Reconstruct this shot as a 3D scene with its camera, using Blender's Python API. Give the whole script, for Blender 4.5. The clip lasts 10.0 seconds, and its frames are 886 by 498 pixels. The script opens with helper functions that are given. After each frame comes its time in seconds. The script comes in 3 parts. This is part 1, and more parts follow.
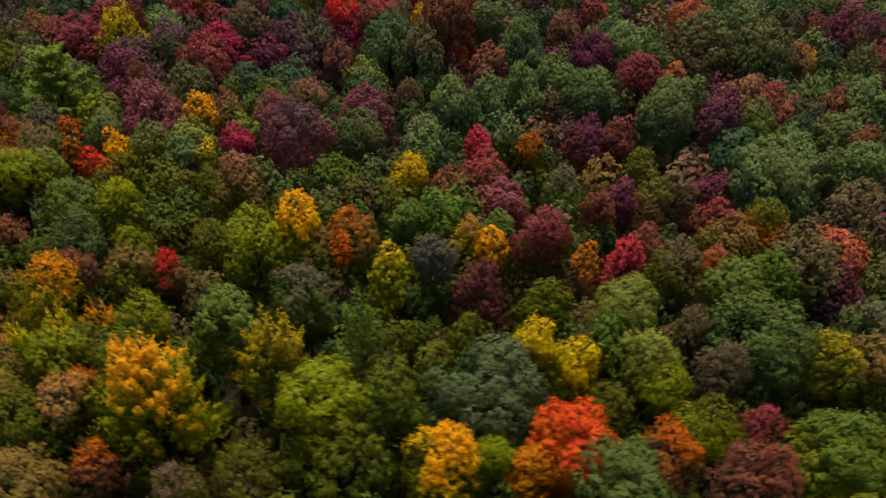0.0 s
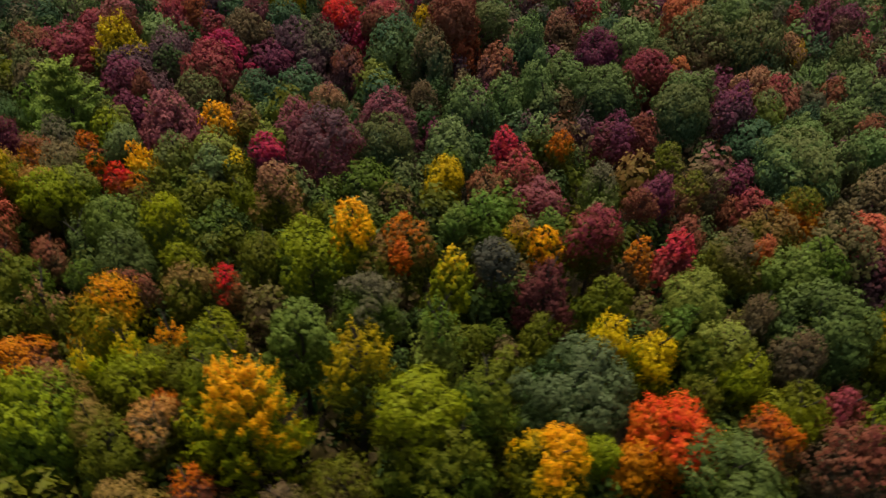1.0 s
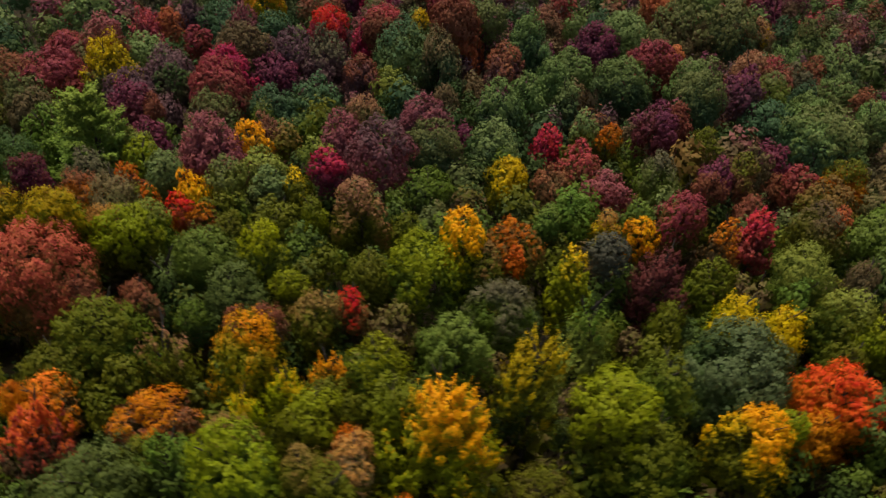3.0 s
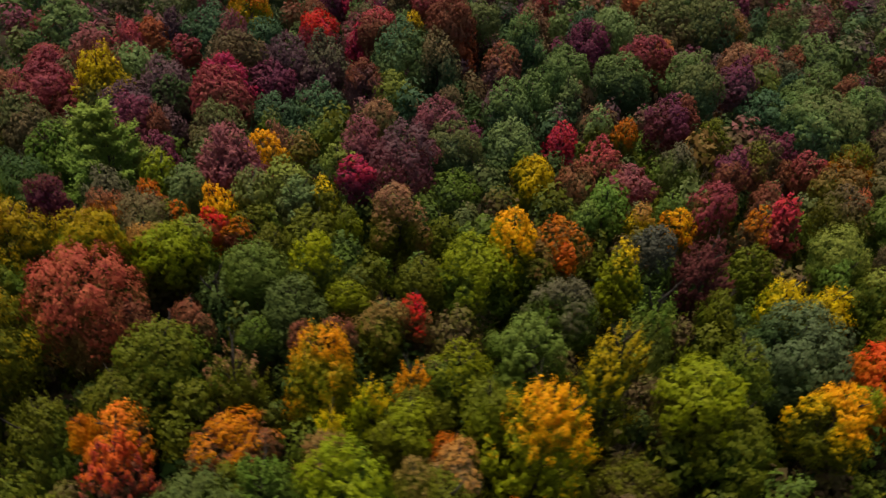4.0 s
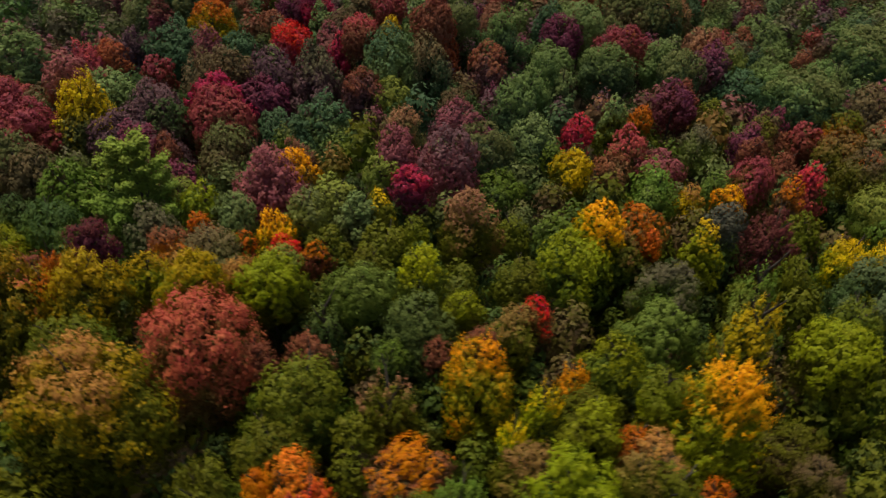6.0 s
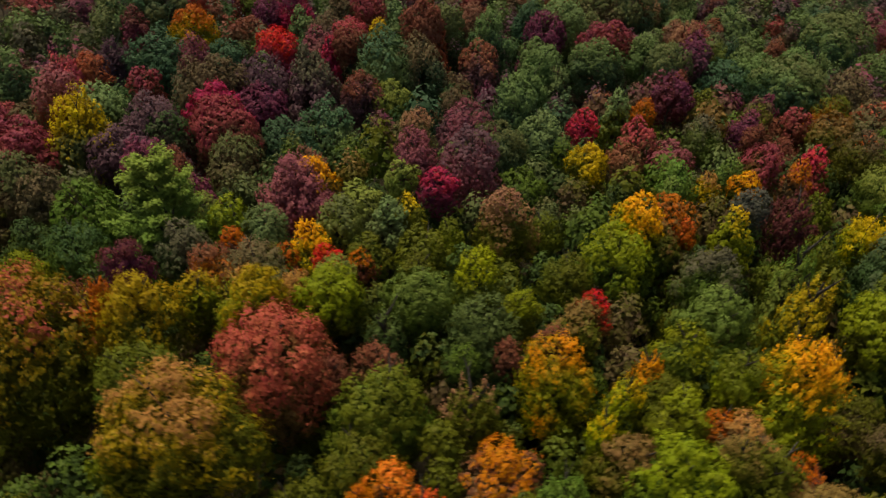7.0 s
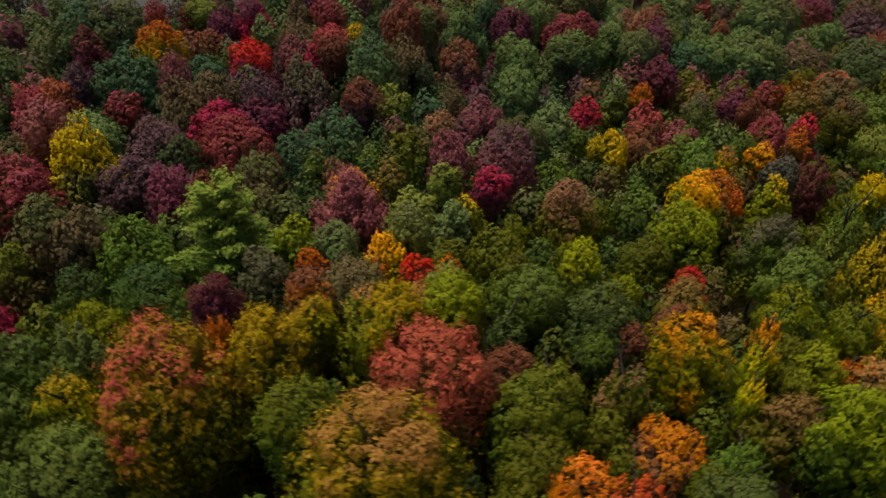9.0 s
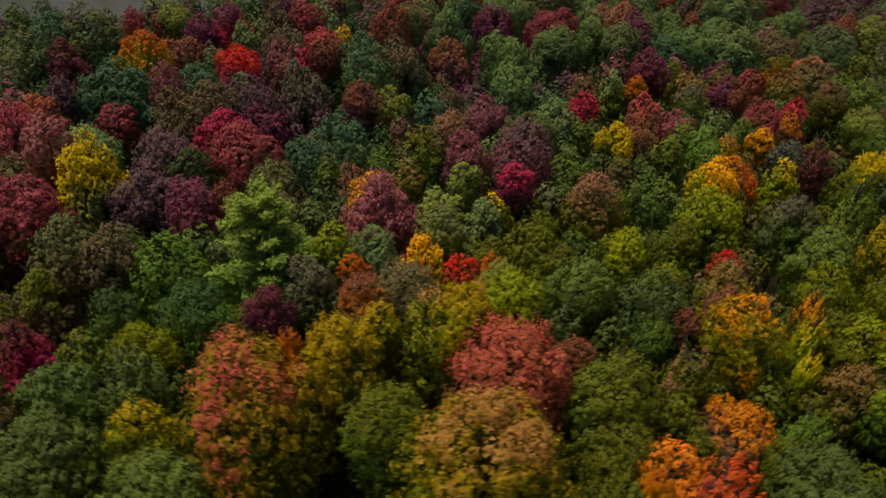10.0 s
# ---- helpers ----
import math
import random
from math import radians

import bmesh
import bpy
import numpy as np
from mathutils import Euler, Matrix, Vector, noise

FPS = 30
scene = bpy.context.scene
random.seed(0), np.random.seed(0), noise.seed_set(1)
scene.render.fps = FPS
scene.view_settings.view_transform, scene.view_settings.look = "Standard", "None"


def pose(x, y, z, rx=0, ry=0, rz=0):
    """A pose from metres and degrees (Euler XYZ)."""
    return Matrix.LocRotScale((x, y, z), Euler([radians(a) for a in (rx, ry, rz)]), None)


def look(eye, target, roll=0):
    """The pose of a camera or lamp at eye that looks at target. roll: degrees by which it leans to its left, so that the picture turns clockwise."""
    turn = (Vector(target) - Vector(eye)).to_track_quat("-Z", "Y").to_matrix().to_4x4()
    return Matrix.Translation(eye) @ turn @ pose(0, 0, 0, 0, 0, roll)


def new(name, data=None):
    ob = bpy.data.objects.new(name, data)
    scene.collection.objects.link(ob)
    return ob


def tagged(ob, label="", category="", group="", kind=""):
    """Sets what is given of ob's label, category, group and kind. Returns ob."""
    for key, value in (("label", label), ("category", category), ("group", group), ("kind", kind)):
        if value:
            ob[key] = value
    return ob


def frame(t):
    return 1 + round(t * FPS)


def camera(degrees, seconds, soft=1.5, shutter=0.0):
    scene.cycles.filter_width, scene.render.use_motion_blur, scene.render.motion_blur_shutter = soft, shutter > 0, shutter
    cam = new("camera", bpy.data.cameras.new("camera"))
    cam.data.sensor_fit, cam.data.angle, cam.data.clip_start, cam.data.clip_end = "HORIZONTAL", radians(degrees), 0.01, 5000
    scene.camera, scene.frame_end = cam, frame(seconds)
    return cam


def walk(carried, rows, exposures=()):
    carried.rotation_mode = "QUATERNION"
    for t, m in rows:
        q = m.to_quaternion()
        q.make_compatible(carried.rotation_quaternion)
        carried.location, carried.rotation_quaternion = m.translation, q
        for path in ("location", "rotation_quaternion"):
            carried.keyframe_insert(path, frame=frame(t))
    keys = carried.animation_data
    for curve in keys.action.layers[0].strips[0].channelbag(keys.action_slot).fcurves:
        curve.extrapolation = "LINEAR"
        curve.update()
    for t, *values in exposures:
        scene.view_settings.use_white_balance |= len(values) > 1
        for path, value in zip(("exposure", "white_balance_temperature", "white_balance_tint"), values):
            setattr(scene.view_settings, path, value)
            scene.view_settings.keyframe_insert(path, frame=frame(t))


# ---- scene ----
cam = camera(68.5, 10.0, soft=1.35, shutter=1.0)
METRES, EYE, TILT, LEAN, TURN = 115.0, 60.0, 0.0, 0.0, 0.0
ROWS = [
    (0.0, 0.0, 0.0, 0.0, 1.83, -36.81, -2.45),
    (0.5, -0.0512, 0.0012, -0.0009, -0.39, -36.75, -2.48),
    (1.0, -0.1023, 0.0044, -0.0019, -2.66, -36.67, -2.5),
    (1.5, -0.1533, 0.0098, -0.003, -4.93, -36.59, -2.51),
    (2.0, -0.2038, 0.017, -0.0046, -7.31, -36.49, -2.54),
    (2.5, -0.2539, 0.0262, -0.0065, -9.78, -36.38, -2.54),
    (4.0, -0.4013, 0.067, -0.0117, -17.69, -35.97, -2.54),
    (4.5, -0.4482, 0.0849, -0.0136, -20.48, -35.83, -2.52),
    (5.0, -0.4941, 0.1049, -0.0156, -23.28, -35.69, -2.5),
    (5.5, -0.5388, 0.1272, -0.0174, -26.11, -35.56, -2.47),
    (7.0, -0.668, 0.2084, -0.0228, -34.9, -35.2, -2.38),
    (7.5, -0.7069, 0.2379, -0.0247, -37.74, -35.09, -2.33),
    (8.0, -0.7441, 0.2687, -0.0263, -40.56, -35.0, -2.26),
    (8.5, -0.7797, 0.3012, -0.0278, -43.39, -34.88, -2.19),
    (9.0, -0.8136, 0.3351, -0.0295, -46.22, -34.77, -2.12),
    (9.5, -0.8458, 0.3702, -0.0313, -49.05, -34.67, -2.04),
    (10.0, -0.8759, 0.4063, -0.0329, -51.88, -34.57, -1.95),
]
walk(cam, [(t, pose(0, 0, EYE, TILT, LEAN, TURN) @ pose(METRES * x, METRES * y, METRES * z, 90 + pitch, roll, yaw)) for t, x, y, z, yaw, pitch, roll in ROWS], exposures=[(0.0, -0.30), (4.0, -0.36), (7.5, -0.47), (10.0, -0.56)])

# ---- world, sun and exposure ----
SUN_UP, SUN_ROUND = 72.0, 352.0
world = bpy.data.worlds.new("sky")
scene.world = world
world.use_nodes = True
wn = world.node_tree.nodes
sky = wn.new("ShaderNodeTexSky")
sky.sky_type, sky.sun_disc = "NISHITA", False
sky.sun_elevation, sky.sun_rotation = radians(SUN_UP), radians(SUN_ROUND)
sky.air_density, sky.dust_density, sky.ozone_density = 1.0, 4.0, 0.6
wn["Background"].inputs["Strength"].default_value = 0.105
world.node_tree.links.new(sky.outputs["Color"], wn["Background"].inputs["Color"])
sun = new("sun", bpy.data.lights.new("sun", "SUN"))
sun.data.energy, sun.data.angle, sun.data.color = 5.5, radians(34), (1.0, 0.93, 0.78)
sun.matrix_world = look((0, 0, 0), (-math.sin(radians(SUN_ROUND)) * math.cos(radians(SUN_UP)),
                                    -math.cos(radians(SUN_ROUND)) * math.cos(radians(SUN_UP)), -math.sin(radians(SUN_UP))))

# ---- materials ----
# leaf colours by autumn tone; far tones (dg, gr, lg, of, yf, ma, mb) have bluish haze mixed in
TONES = {
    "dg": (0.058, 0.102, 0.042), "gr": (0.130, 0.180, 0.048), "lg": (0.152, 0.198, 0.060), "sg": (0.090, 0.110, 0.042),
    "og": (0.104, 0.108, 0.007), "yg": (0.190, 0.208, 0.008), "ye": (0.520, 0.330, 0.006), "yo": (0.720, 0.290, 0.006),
    "or": (0.440, 0.120, 0.010), "re": (0.560, 0.045, 0.022), "mr": (0.275, 0.052, 0.052), "cr": (0.400, 0.032, 0.066), "ma": (0.157, 0.034, 0.060),
    "mb": (0.118, 0.058, 0.063), "pm": (0.231, 0.066, 0.077), "pk": (0.390, 0.064, 0.080),
    "rb": (0.205, 0.066, 0.034), "dr": (0.130, 0.034, 0.028), "sa": (0.270, 0.120, 0.062), "so": (0.400, 0.110, 0.046),
    "ta": (0.370, 0.172, 0.044), "bz": (0.205, 0.120, 0.032), "br": (0.138, 0.094, 0.040), "gb": (0.112, 0.096, 0.048),
    "gy": (0.086, 0.080, 0.052), "pi": (0.190, 0.228, 0.032), "bg": (0.125, 0.205, 0.030), "co": (0.450, 0.108, 0.058), "li": (0.300, 0.330, 0.010), "go": (0.330, 0.215, 0.010),
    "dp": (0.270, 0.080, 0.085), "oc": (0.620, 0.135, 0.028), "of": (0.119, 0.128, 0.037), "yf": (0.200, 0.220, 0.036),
    # greens of nearer trees, without the haze
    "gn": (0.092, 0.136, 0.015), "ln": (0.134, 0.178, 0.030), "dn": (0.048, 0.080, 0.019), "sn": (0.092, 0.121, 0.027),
}
WORDS = {
    "dg": "deep green", "gr": "green", "lg": "pale green", "sg": "grey-green", "og": "olive green", "yg": "yellow-green",
    "ye": "golden yellow", "yo": "orange-yellow", "or": "rust orange", "re": "bright red", "mr": "muted red", "cr": "crimson", "ma": "dark maroon",
    "mb": "purplish brown", "pm": "dusky maroon", "pk": "pinkish red", "rb": "brick red", "dr": "dark red",
    "sa": "salmon", "so": "pinkish orange", "ta": "tan orange", "bz": "bronze", "br": "brownish", "gb": "grey-brown",
    "gy": "sparse grey", "pi": "light green", "bg": "fresh green", "co": "coral red", "li": "lime green", "go": "golden olive",
    "dp": "dusty pink", "oc": "orange-red", "of": "dull olive", "yf": "soft yellow-green",
    "gn": "leaf green", "ln": "light green", "dn": "dark green", "sn": "greyish green",
}


def nodes_of(name):
    m = bpy.data.materials.new(name)
    m.use_nodes = True
    nt = m.node_tree
    nt.nodes.clear()
    return m, nt, nt.nodes.new, nt.links.new


def maths(nt, op, a, b=None, clamp=False):
    n = nt.nodes.new("ShaderNodeMath")
    n.operation, n.use_clamp = op, clamp
    for i, v in enumerate((a, b)):
        if v is None:
            continue
        if isinstance(v, (int, float)):
            n.inputs[i].default_value = v
        else:
            nt.links.new(v, n.inputs[i])
    return n.outputs[0]


LEAF = {}


def leaf_material(top, low, mid="", turned=0.0):
    """Foliage that turns from one autumn tone in the outer, higher shoots to another further down, in uneven patches.
    Pairs of pale over darker green put a crown's lit top and shaded sides into the leaf colour.
    """
    if (top, low, mid, turned) in LEAF:
        return LEAF[top, low, mid, turned]
    m, nt, add, link = nodes_of("leaves_%s_%s" % (top, low))
    co, info, geo = add("ShaderNodeTexCoord"), add("ShaderNodeObjectInfo"), add("ShaderNodeNewGeometry")
    shift = add("ShaderNodeVectorMath")
    shift.operation = "ADD"
    link(co.outputs["Object"], shift.inputs[0])
    link(maths(nt, "MULTIPLY", info.outputs["Random"], 60.0), shift.inputs[1])
    patch, tuft = add("ShaderNodeTexNoise"), add("ShaderNodeTexNoise")
    for n, s, d in ((patch, 0.26, 2.5), (tuft, 1.1, 3.0)):
        n.inputs["Scale"].default_value, n.inputs["Detail"].default_value = s, d
        link(shift.outputs[0], n.inputs["Vector"])
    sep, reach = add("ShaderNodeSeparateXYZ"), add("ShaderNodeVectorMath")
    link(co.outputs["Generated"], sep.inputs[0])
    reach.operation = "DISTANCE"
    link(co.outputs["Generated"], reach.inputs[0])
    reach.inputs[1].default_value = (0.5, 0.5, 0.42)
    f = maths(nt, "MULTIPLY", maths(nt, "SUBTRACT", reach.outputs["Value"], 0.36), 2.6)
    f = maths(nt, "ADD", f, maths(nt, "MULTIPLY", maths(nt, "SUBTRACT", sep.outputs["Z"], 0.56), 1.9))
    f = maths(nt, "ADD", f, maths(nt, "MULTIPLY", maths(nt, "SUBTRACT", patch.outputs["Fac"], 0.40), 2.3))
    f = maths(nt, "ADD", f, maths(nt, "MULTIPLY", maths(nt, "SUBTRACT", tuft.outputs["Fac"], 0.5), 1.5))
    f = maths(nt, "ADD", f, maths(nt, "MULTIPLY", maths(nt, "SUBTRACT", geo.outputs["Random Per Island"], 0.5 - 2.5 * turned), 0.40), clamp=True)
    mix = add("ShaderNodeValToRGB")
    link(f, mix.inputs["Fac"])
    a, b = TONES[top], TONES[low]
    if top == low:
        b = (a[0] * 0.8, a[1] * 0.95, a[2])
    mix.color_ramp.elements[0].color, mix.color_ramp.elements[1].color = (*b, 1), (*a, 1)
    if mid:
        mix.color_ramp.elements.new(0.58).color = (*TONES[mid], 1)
    hsv = add("ShaderNodeHueSaturation")
    link(mix.outputs["Color"], hsv.inputs["Color"])
    hue = maths(nt, "ADD", 0.472, maths(nt, "MULTIPLY", tuft.outputs["Fac"], 0.056))
    link(maths(nt, "ADD", hue, maths(nt, "MULTIPLY", maths(nt, "SUBTRACT", info.outputs["Random"], 0.5), 0.02)), hsv.inputs["Hue"])
    val = maths(nt, "ADD", 0.70, maths(nt, "MULTIPLY", geo.outputs["Random Per Island"], 0.12))
    val = maths(nt, "ADD", val, maths(nt, "MULTIPLY", maths(nt, "SUBTRACT", info.outputs["Random"], 0.5), 0.26))
    link(maths(nt, "ADD", val, maths(nt, "MULTIPLY", tuft.outputs["Fac"], 0.38)), hsv.inputs["Value"])
    hsv.inputs["Saturation"].default_value = 1.03
    body, thin, both, out = add("ShaderNodeBsdfPrincipled"), add("ShaderNodeBsdfTranslucent"), add("ShaderNodeMixShader"), add("ShaderNodeOutputMaterial")
    body.inputs["Roughness"].default_value, body.inputs["Specular IOR Level"].default_value = 0.65, 0.12
    link(hsv.outputs["Color"], body.inputs["Base Color"])
    link(hsv.outputs["Color"], thin.inputs["Color"])
    both.inputs[0].default_value = 0.12
    link(body.outputs[0], both.inputs[1])
    link(thin.outputs[0], both.inputs[2])
    link(both.outputs[0], out.inputs["Surface"])
    LEAF[top, low, mid, turned] = m
    return m


def rough_material(name, dark, light, scale, bump, roughness=0.9, gloss=0.08):
    m, nt, add, link = nodes_of(name)
    co, big, small, ramp = add("ShaderNodeTexCoord"), add("ShaderNodeTexNoise"), add("ShaderNodeTexNoise"), add("ShaderNodeMix")
    ramp.data_type = "RGBA"
    for n, s in ((big, scale), (small, scale * 9)):
        n.inputs["Scale"].default_value, n.inputs["Detail"].default_value = s, 5.0
        link(co.outputs["Object"], n.inputs["Vector"])
    f = maths(nt, "ADD", maths(nt, "MULTIPLY", big.outputs["Fac"], 1.3), maths(nt, "MULTIPLY", small.outputs["Fac"], 0.8))
    link(maths(nt, "SUBTRACT", f, 0.55, clamp=True), ramp.inputs["Factor"])
    ramp.inputs["A"].default_value, ramp.inputs["B"].default_value = (*dark, 1), (*light, 1)
    body, relief, out = add("ShaderNodeBsdfPrincipled"), add("ShaderNodeBump"), add("ShaderNodeOutputMaterial")
    relief.inputs["Distance"].default_value = bump
    link(small.outputs["Fac"], relief.inputs["Height"])
    link(ramp.outputs["Result"], body.inputs["Base Color"])
    link(relief.outputs[0], body.inputs["Normal"])
    body.inputs["Roughness"].default_value, body.inputs["Specular IOR Level"].default_value = roughness, gloss
    link(body.outputs[0], out.inputs["Surface"])
    return m


BARK = rough_material("bark", (0.035, 0.028, 0.022), (0.12, 0.10, 0.08), 2.0, 0.05)
LITTER = rough_material("forest_floor", (0.010, 0.009, 0.005), (0.045, 0.032, 0.016), 0.35, 0.08)
WATER = rough_material("pond_water", (0.034, 0.034, 0.022), (0.060, 0.056, 0.036), 0.05, 0.012, 0.30, 0.22)

# ---- ground and pond ----
POND = (3.0, 266.0, 42.0, 48.0)  # middle and half axes


def in_pond(x, y):
    a = math.atan2(y - POND[1], x - POND[0])
    edge = 1 + 0.10 * math.sin(3 * a + 0.6) + 0.06 * math.sin(5 * a)
    return math.hypot((x - POND[0]) / POND[2], (y - POND[1]) / POND[3]) / edge


def lie(x, y):
    """Height of the forest floor."""
    bump = 0.5 * noise.noise(Vector((x * 0.03, y * 0.03, 0.0))) + 0.15 * noise.noise(Vector((x * 0.15, y * 0.15, 3.0)))
    return bump - 1.6 * max(0.0, min(1.0, (1.15 - in_pond(x, y)) * 4))


def sheet(name, xs, ys, height, material):
    verts = [(x, y, height(x, y)) for y in ys for x in xs]
    n = len(xs)
    faces = [(j * n + i, j * n + i + 1, j * n + n + i + 1, j * n + n + i) for j in range(len(ys) - 1) for i in range(n - 1)]
    me = bpy.data.meshes.new(name)
    me.from_pydata(verts, [], faces)
    me.polygons.foreach_set("use_smooth", [True] * len(faces))
    me.materials.append(material)
    return new(name, me)


spread = [3000 * math.sinh(5.2 * u / 60) / math.sinh(5.2) for u in range(-60, 61)]
tagged(sheet("ground", [x for x in spread], [100 + y for y in spread], lie, LITTER),
       "dark forest floor of brown leaf litter under the trees", "ground", kind="structure")
around = [2 * math.pi * i / 48 for i in range(48)]
bm = bmesh.new()
rim = []
for a in around:
    k = 1.12 * (1 + 0.10 * math.sin(3 * a + 0.6) + 0.06 * math.sin(5 * a))
    rim.append(bm.verts.new((POND[0] + POND[2] * k * math.cos(a), POND[1] + POND[3] * k * math.sin(a), -0.55)))
bm.faces.new(rim)
me = bpy.data.meshes.new("water")
bm.to_mesh(me)
bm.free()
me.materials.append(WATER)
tagged(new("water", me), "still grey-brown pond water at the forest edge", "pond", kind="structure")

# ---- how a crown is grown ----


def profile(shape, u):
    """Half width of the crown at height u (0 foot, 1 top), for a half width of 1."""
    wide, sharp, power = {"tall": (0.34, 1.45, 0.80), "broad": (0.52, 2.3, 0.52), "round": (0.43, 1.75, 0.60)}[shape]
    rise = np.clip((u - wide) / (1 - wide), 0, 1)
    return np.where(u < wide, 0.52 + 0.48 * np.sin(np.clip(u / wide, 0, 1) * np.pi / 2), (1 - rise ** sharp) ** power)


def unit(v):
    return v / np.maximum(np.linalg.norm(v, axis=-1, keepdims=True), 1e-6)


def leaf_sprays(at, out, size, rng, flat=0.32, narrow=0.5, grain=None):
    """A three-cornered leaf spray at each of the places at, turned roughly to out, pointing roughly along grain."""
    n = len(at)
    normal = unit(out + flat * rng.normal(size=(n, 3)))
    point = rng.normal(size=(n, 3))
    if grain is not None:
        point = grain + 0.45 * point
    along = unit(point - (point * normal).sum(1, keepdims=True) * normal)
    side = np.cross(normal, along)
    s = (size * rng.uniform(0.6, 1.4, n))[:, None]
    v = np.empty((n, 3, 3))
    v[:, 0] = at + along * s * 0.62
    v[:, 1] = at - along * s * 0.38 + side * s * narrow
    v[:, 2] = at - along * s * 0.38 - side * s * narrow
    return v.reshape(-1, 3), np.arange(3 * n).reshape(-1, 3)


def mesh_of(name, v, faces, slots=None):
    n, k = faces.shape
    me = bpy.data.meshes.new(name)
    me.vertices.add(len(v))
    me.vertices.foreach_set("co", np.ascontiguousarray(v, dtype=np.float32).ravel())
    me.loops.add(k * n)
    me.loops.foreach_set("vertex_index", np.ascontiguousarray(faces, dtype=np.int32).ravel())
    me.polygons.add(n)
    me.polygons.foreach_set("loop_start", np.arange(0, k * n, k, dtype=np.int32))
    if slots is not None:
        me.polygons.foreach_set("material_index", np.ascontiguousarray(slots, dtype=np.int32))
    me.update(calc_edges=True)
    return me


def crown_leaves(shape, r, high, boughs, tufts, per, size, seed, fuzz=0.0, inner=2.2):
    """Leaves of a broadleaf crown whose top stands 1.05 r over its middle: bough heads crowd under a domed envelope, each
    a dense inner mass of foliage set with tufts of leaf sprays. fuzz: 0 for compact tufts, 1 for loose feathery ones."""
    rng = np.random.default_rng(seed)
    foot = r * 1.05 - high
    heart = np.array([0, 0, foot + 0.42 * high])
    # bough heads under the envelope, thicker towards the top
    k = np.arange(boughs)
    u = 0.04 + 0.93 * ((k + rng.uniform(0.1, 0.9, boughs)) / boughs) ** 0.85
    a = 2.4 * k + rng.uniform(-0.5, 0.5, boughs) + 6.28 * rng.random()
    wide = profile(shape, u) * rng.uniform(0.80, 1.10, boughs)
    for waves, swell in ((1, 0.08), (2, 0.07), (3, 0.06)):
        wide = wide * (1 + swell * np.sin(waves * a + 6.28 * rng.random()))
    skin = np.stack([r * wide * np.cos(a), r * wide * np.sin(a), foot + u * high], 1)
    girth = r * rng.uniform(0.70, 1.35, boughs) * {"tall": 1.25, "broad": 1.62, "round": 1.50}[shape] / math.sqrt(boughs)
    far = np.linalg.norm(skin - heart, axis=1)
    ray = (skin - heart) / far[:, None]
    mid = heart + ray * np.maximum(far - 0.92 * girth, 0.2 * far)[:, None]
    mid[-1] = [0.1 * r * rng.normal(), 0.1 * r * rng.normal(), foot + high - 0.95 * girth[-1]]

    def buried(p, own, depth):
        apart = np.linalg.norm(p[:, None] - mid[None], axis=2) / (girth * depth)[None]
        apart[np.arange(len(p)), own] = 9.0
        return apart.min(1) < 1.0

    # tufts on the bough heads
    n = tufts * 9
    own = rng.choice(boughs, n, p=girth ** 2 / (girth ** 2).sum())
    w = unit(rng.normal(size=(n, 3)))
    at = mid[own] + girth[own, None] * w * rng.uniform(0.93, 1.09, (n, 1))
    keep = ~buried(at, own, 0.88) & ((w * ray[own]).sum(1) > -0.1) & (rng.random(n) < np.clip(0.75 + 0.5 * w[:, 2] + 0.4 * (at[:, 2] - heart[2]) / high, 0.35, 1))
    area = 4 * math.pi * (girth ** 2).sum() * keep.mean()
    at, w, own = at[keep], w[keep], own[keep]
    gap = 0.80 * math.sqrt(area / tufts)
    chosen = []
    for k in range(len(at)):
        if len(chosen) == tufts:
            break
        if not chosen or np.min(((at[chosen] - at[k]) ** 2).sum(1)) > gap ** 2 * (1.0 if k < 0.6 * len(at) else 0.35):
            chosen.append(k)
    at, w, d = at[chosen], w[chosen], ray[own[chosen]]
    n = len(at)
    face = unit(0.55 * w + 0.75 * unit(at - heart))
    lift = {"tall": 1.30, "broad": 0.40, "round": 0.70}[shape]
    flame = 1 + {"tall": 2.2, "broad": 0.5, "round": 1.0}[shape] * (0.35 + 0.65 * fuzz)
    shoot = unit(0.6 * d + 0.5 * w + np.array([0, 0, lift]) + 0.20 * rng.normal(size=(n, 3)))
    rad = gap * (0.73 + 0.15 * fuzz) * np.clip(rng.lognormal(0.0, 0.24, n), 0.55, 1.6) * (0.82 if shape == "tall" else 1.0)
    # each tuft is a dense shell of large sprays under a coat of small ones
    large = np.arange(per) < 0.3 * per
    ball = unit(rng.normal(size=(n, per, 3)) + (0.95 - 0.25 * fuzz) * face[:, None])
    x = ball * np.where(large[None, :, None], 0.66, rng.uniform(0.72, 1.06 + 0.10 * fuzz, (n, per, 1)))
    along = (x * shoot[:, None]).sum(2, keepdims=True)
    taper = 1 - {"tall": 0.65, "broad": 0.10, "round": 0.25}[shape] * np.clip(along, -0.3, 1)
    place = at[:, None] + rad[:, None, None] * ((x - along * shoot[:, None]) * taper + along * flame * shoot[:, None])
    out = unit((0.66 - 0.10 * fuzz) * ball + (0.80 + 0.15 * fuzz) * face[:, None])
    grain = np.repeat(shoot[:, None], per, 1)
    big = np.broadcast_to(np.where(large, 1.75, 0.95) * size, (n, per)).reshape(-1)
    v, f = leaf_sprays(place.reshape(-1, 3), out.reshape(-1, 3), big, rng, 0.15 + 0.09 * fuzz, 0.43 - 0.08 * fuzz, grain.reshape(-1, 3))
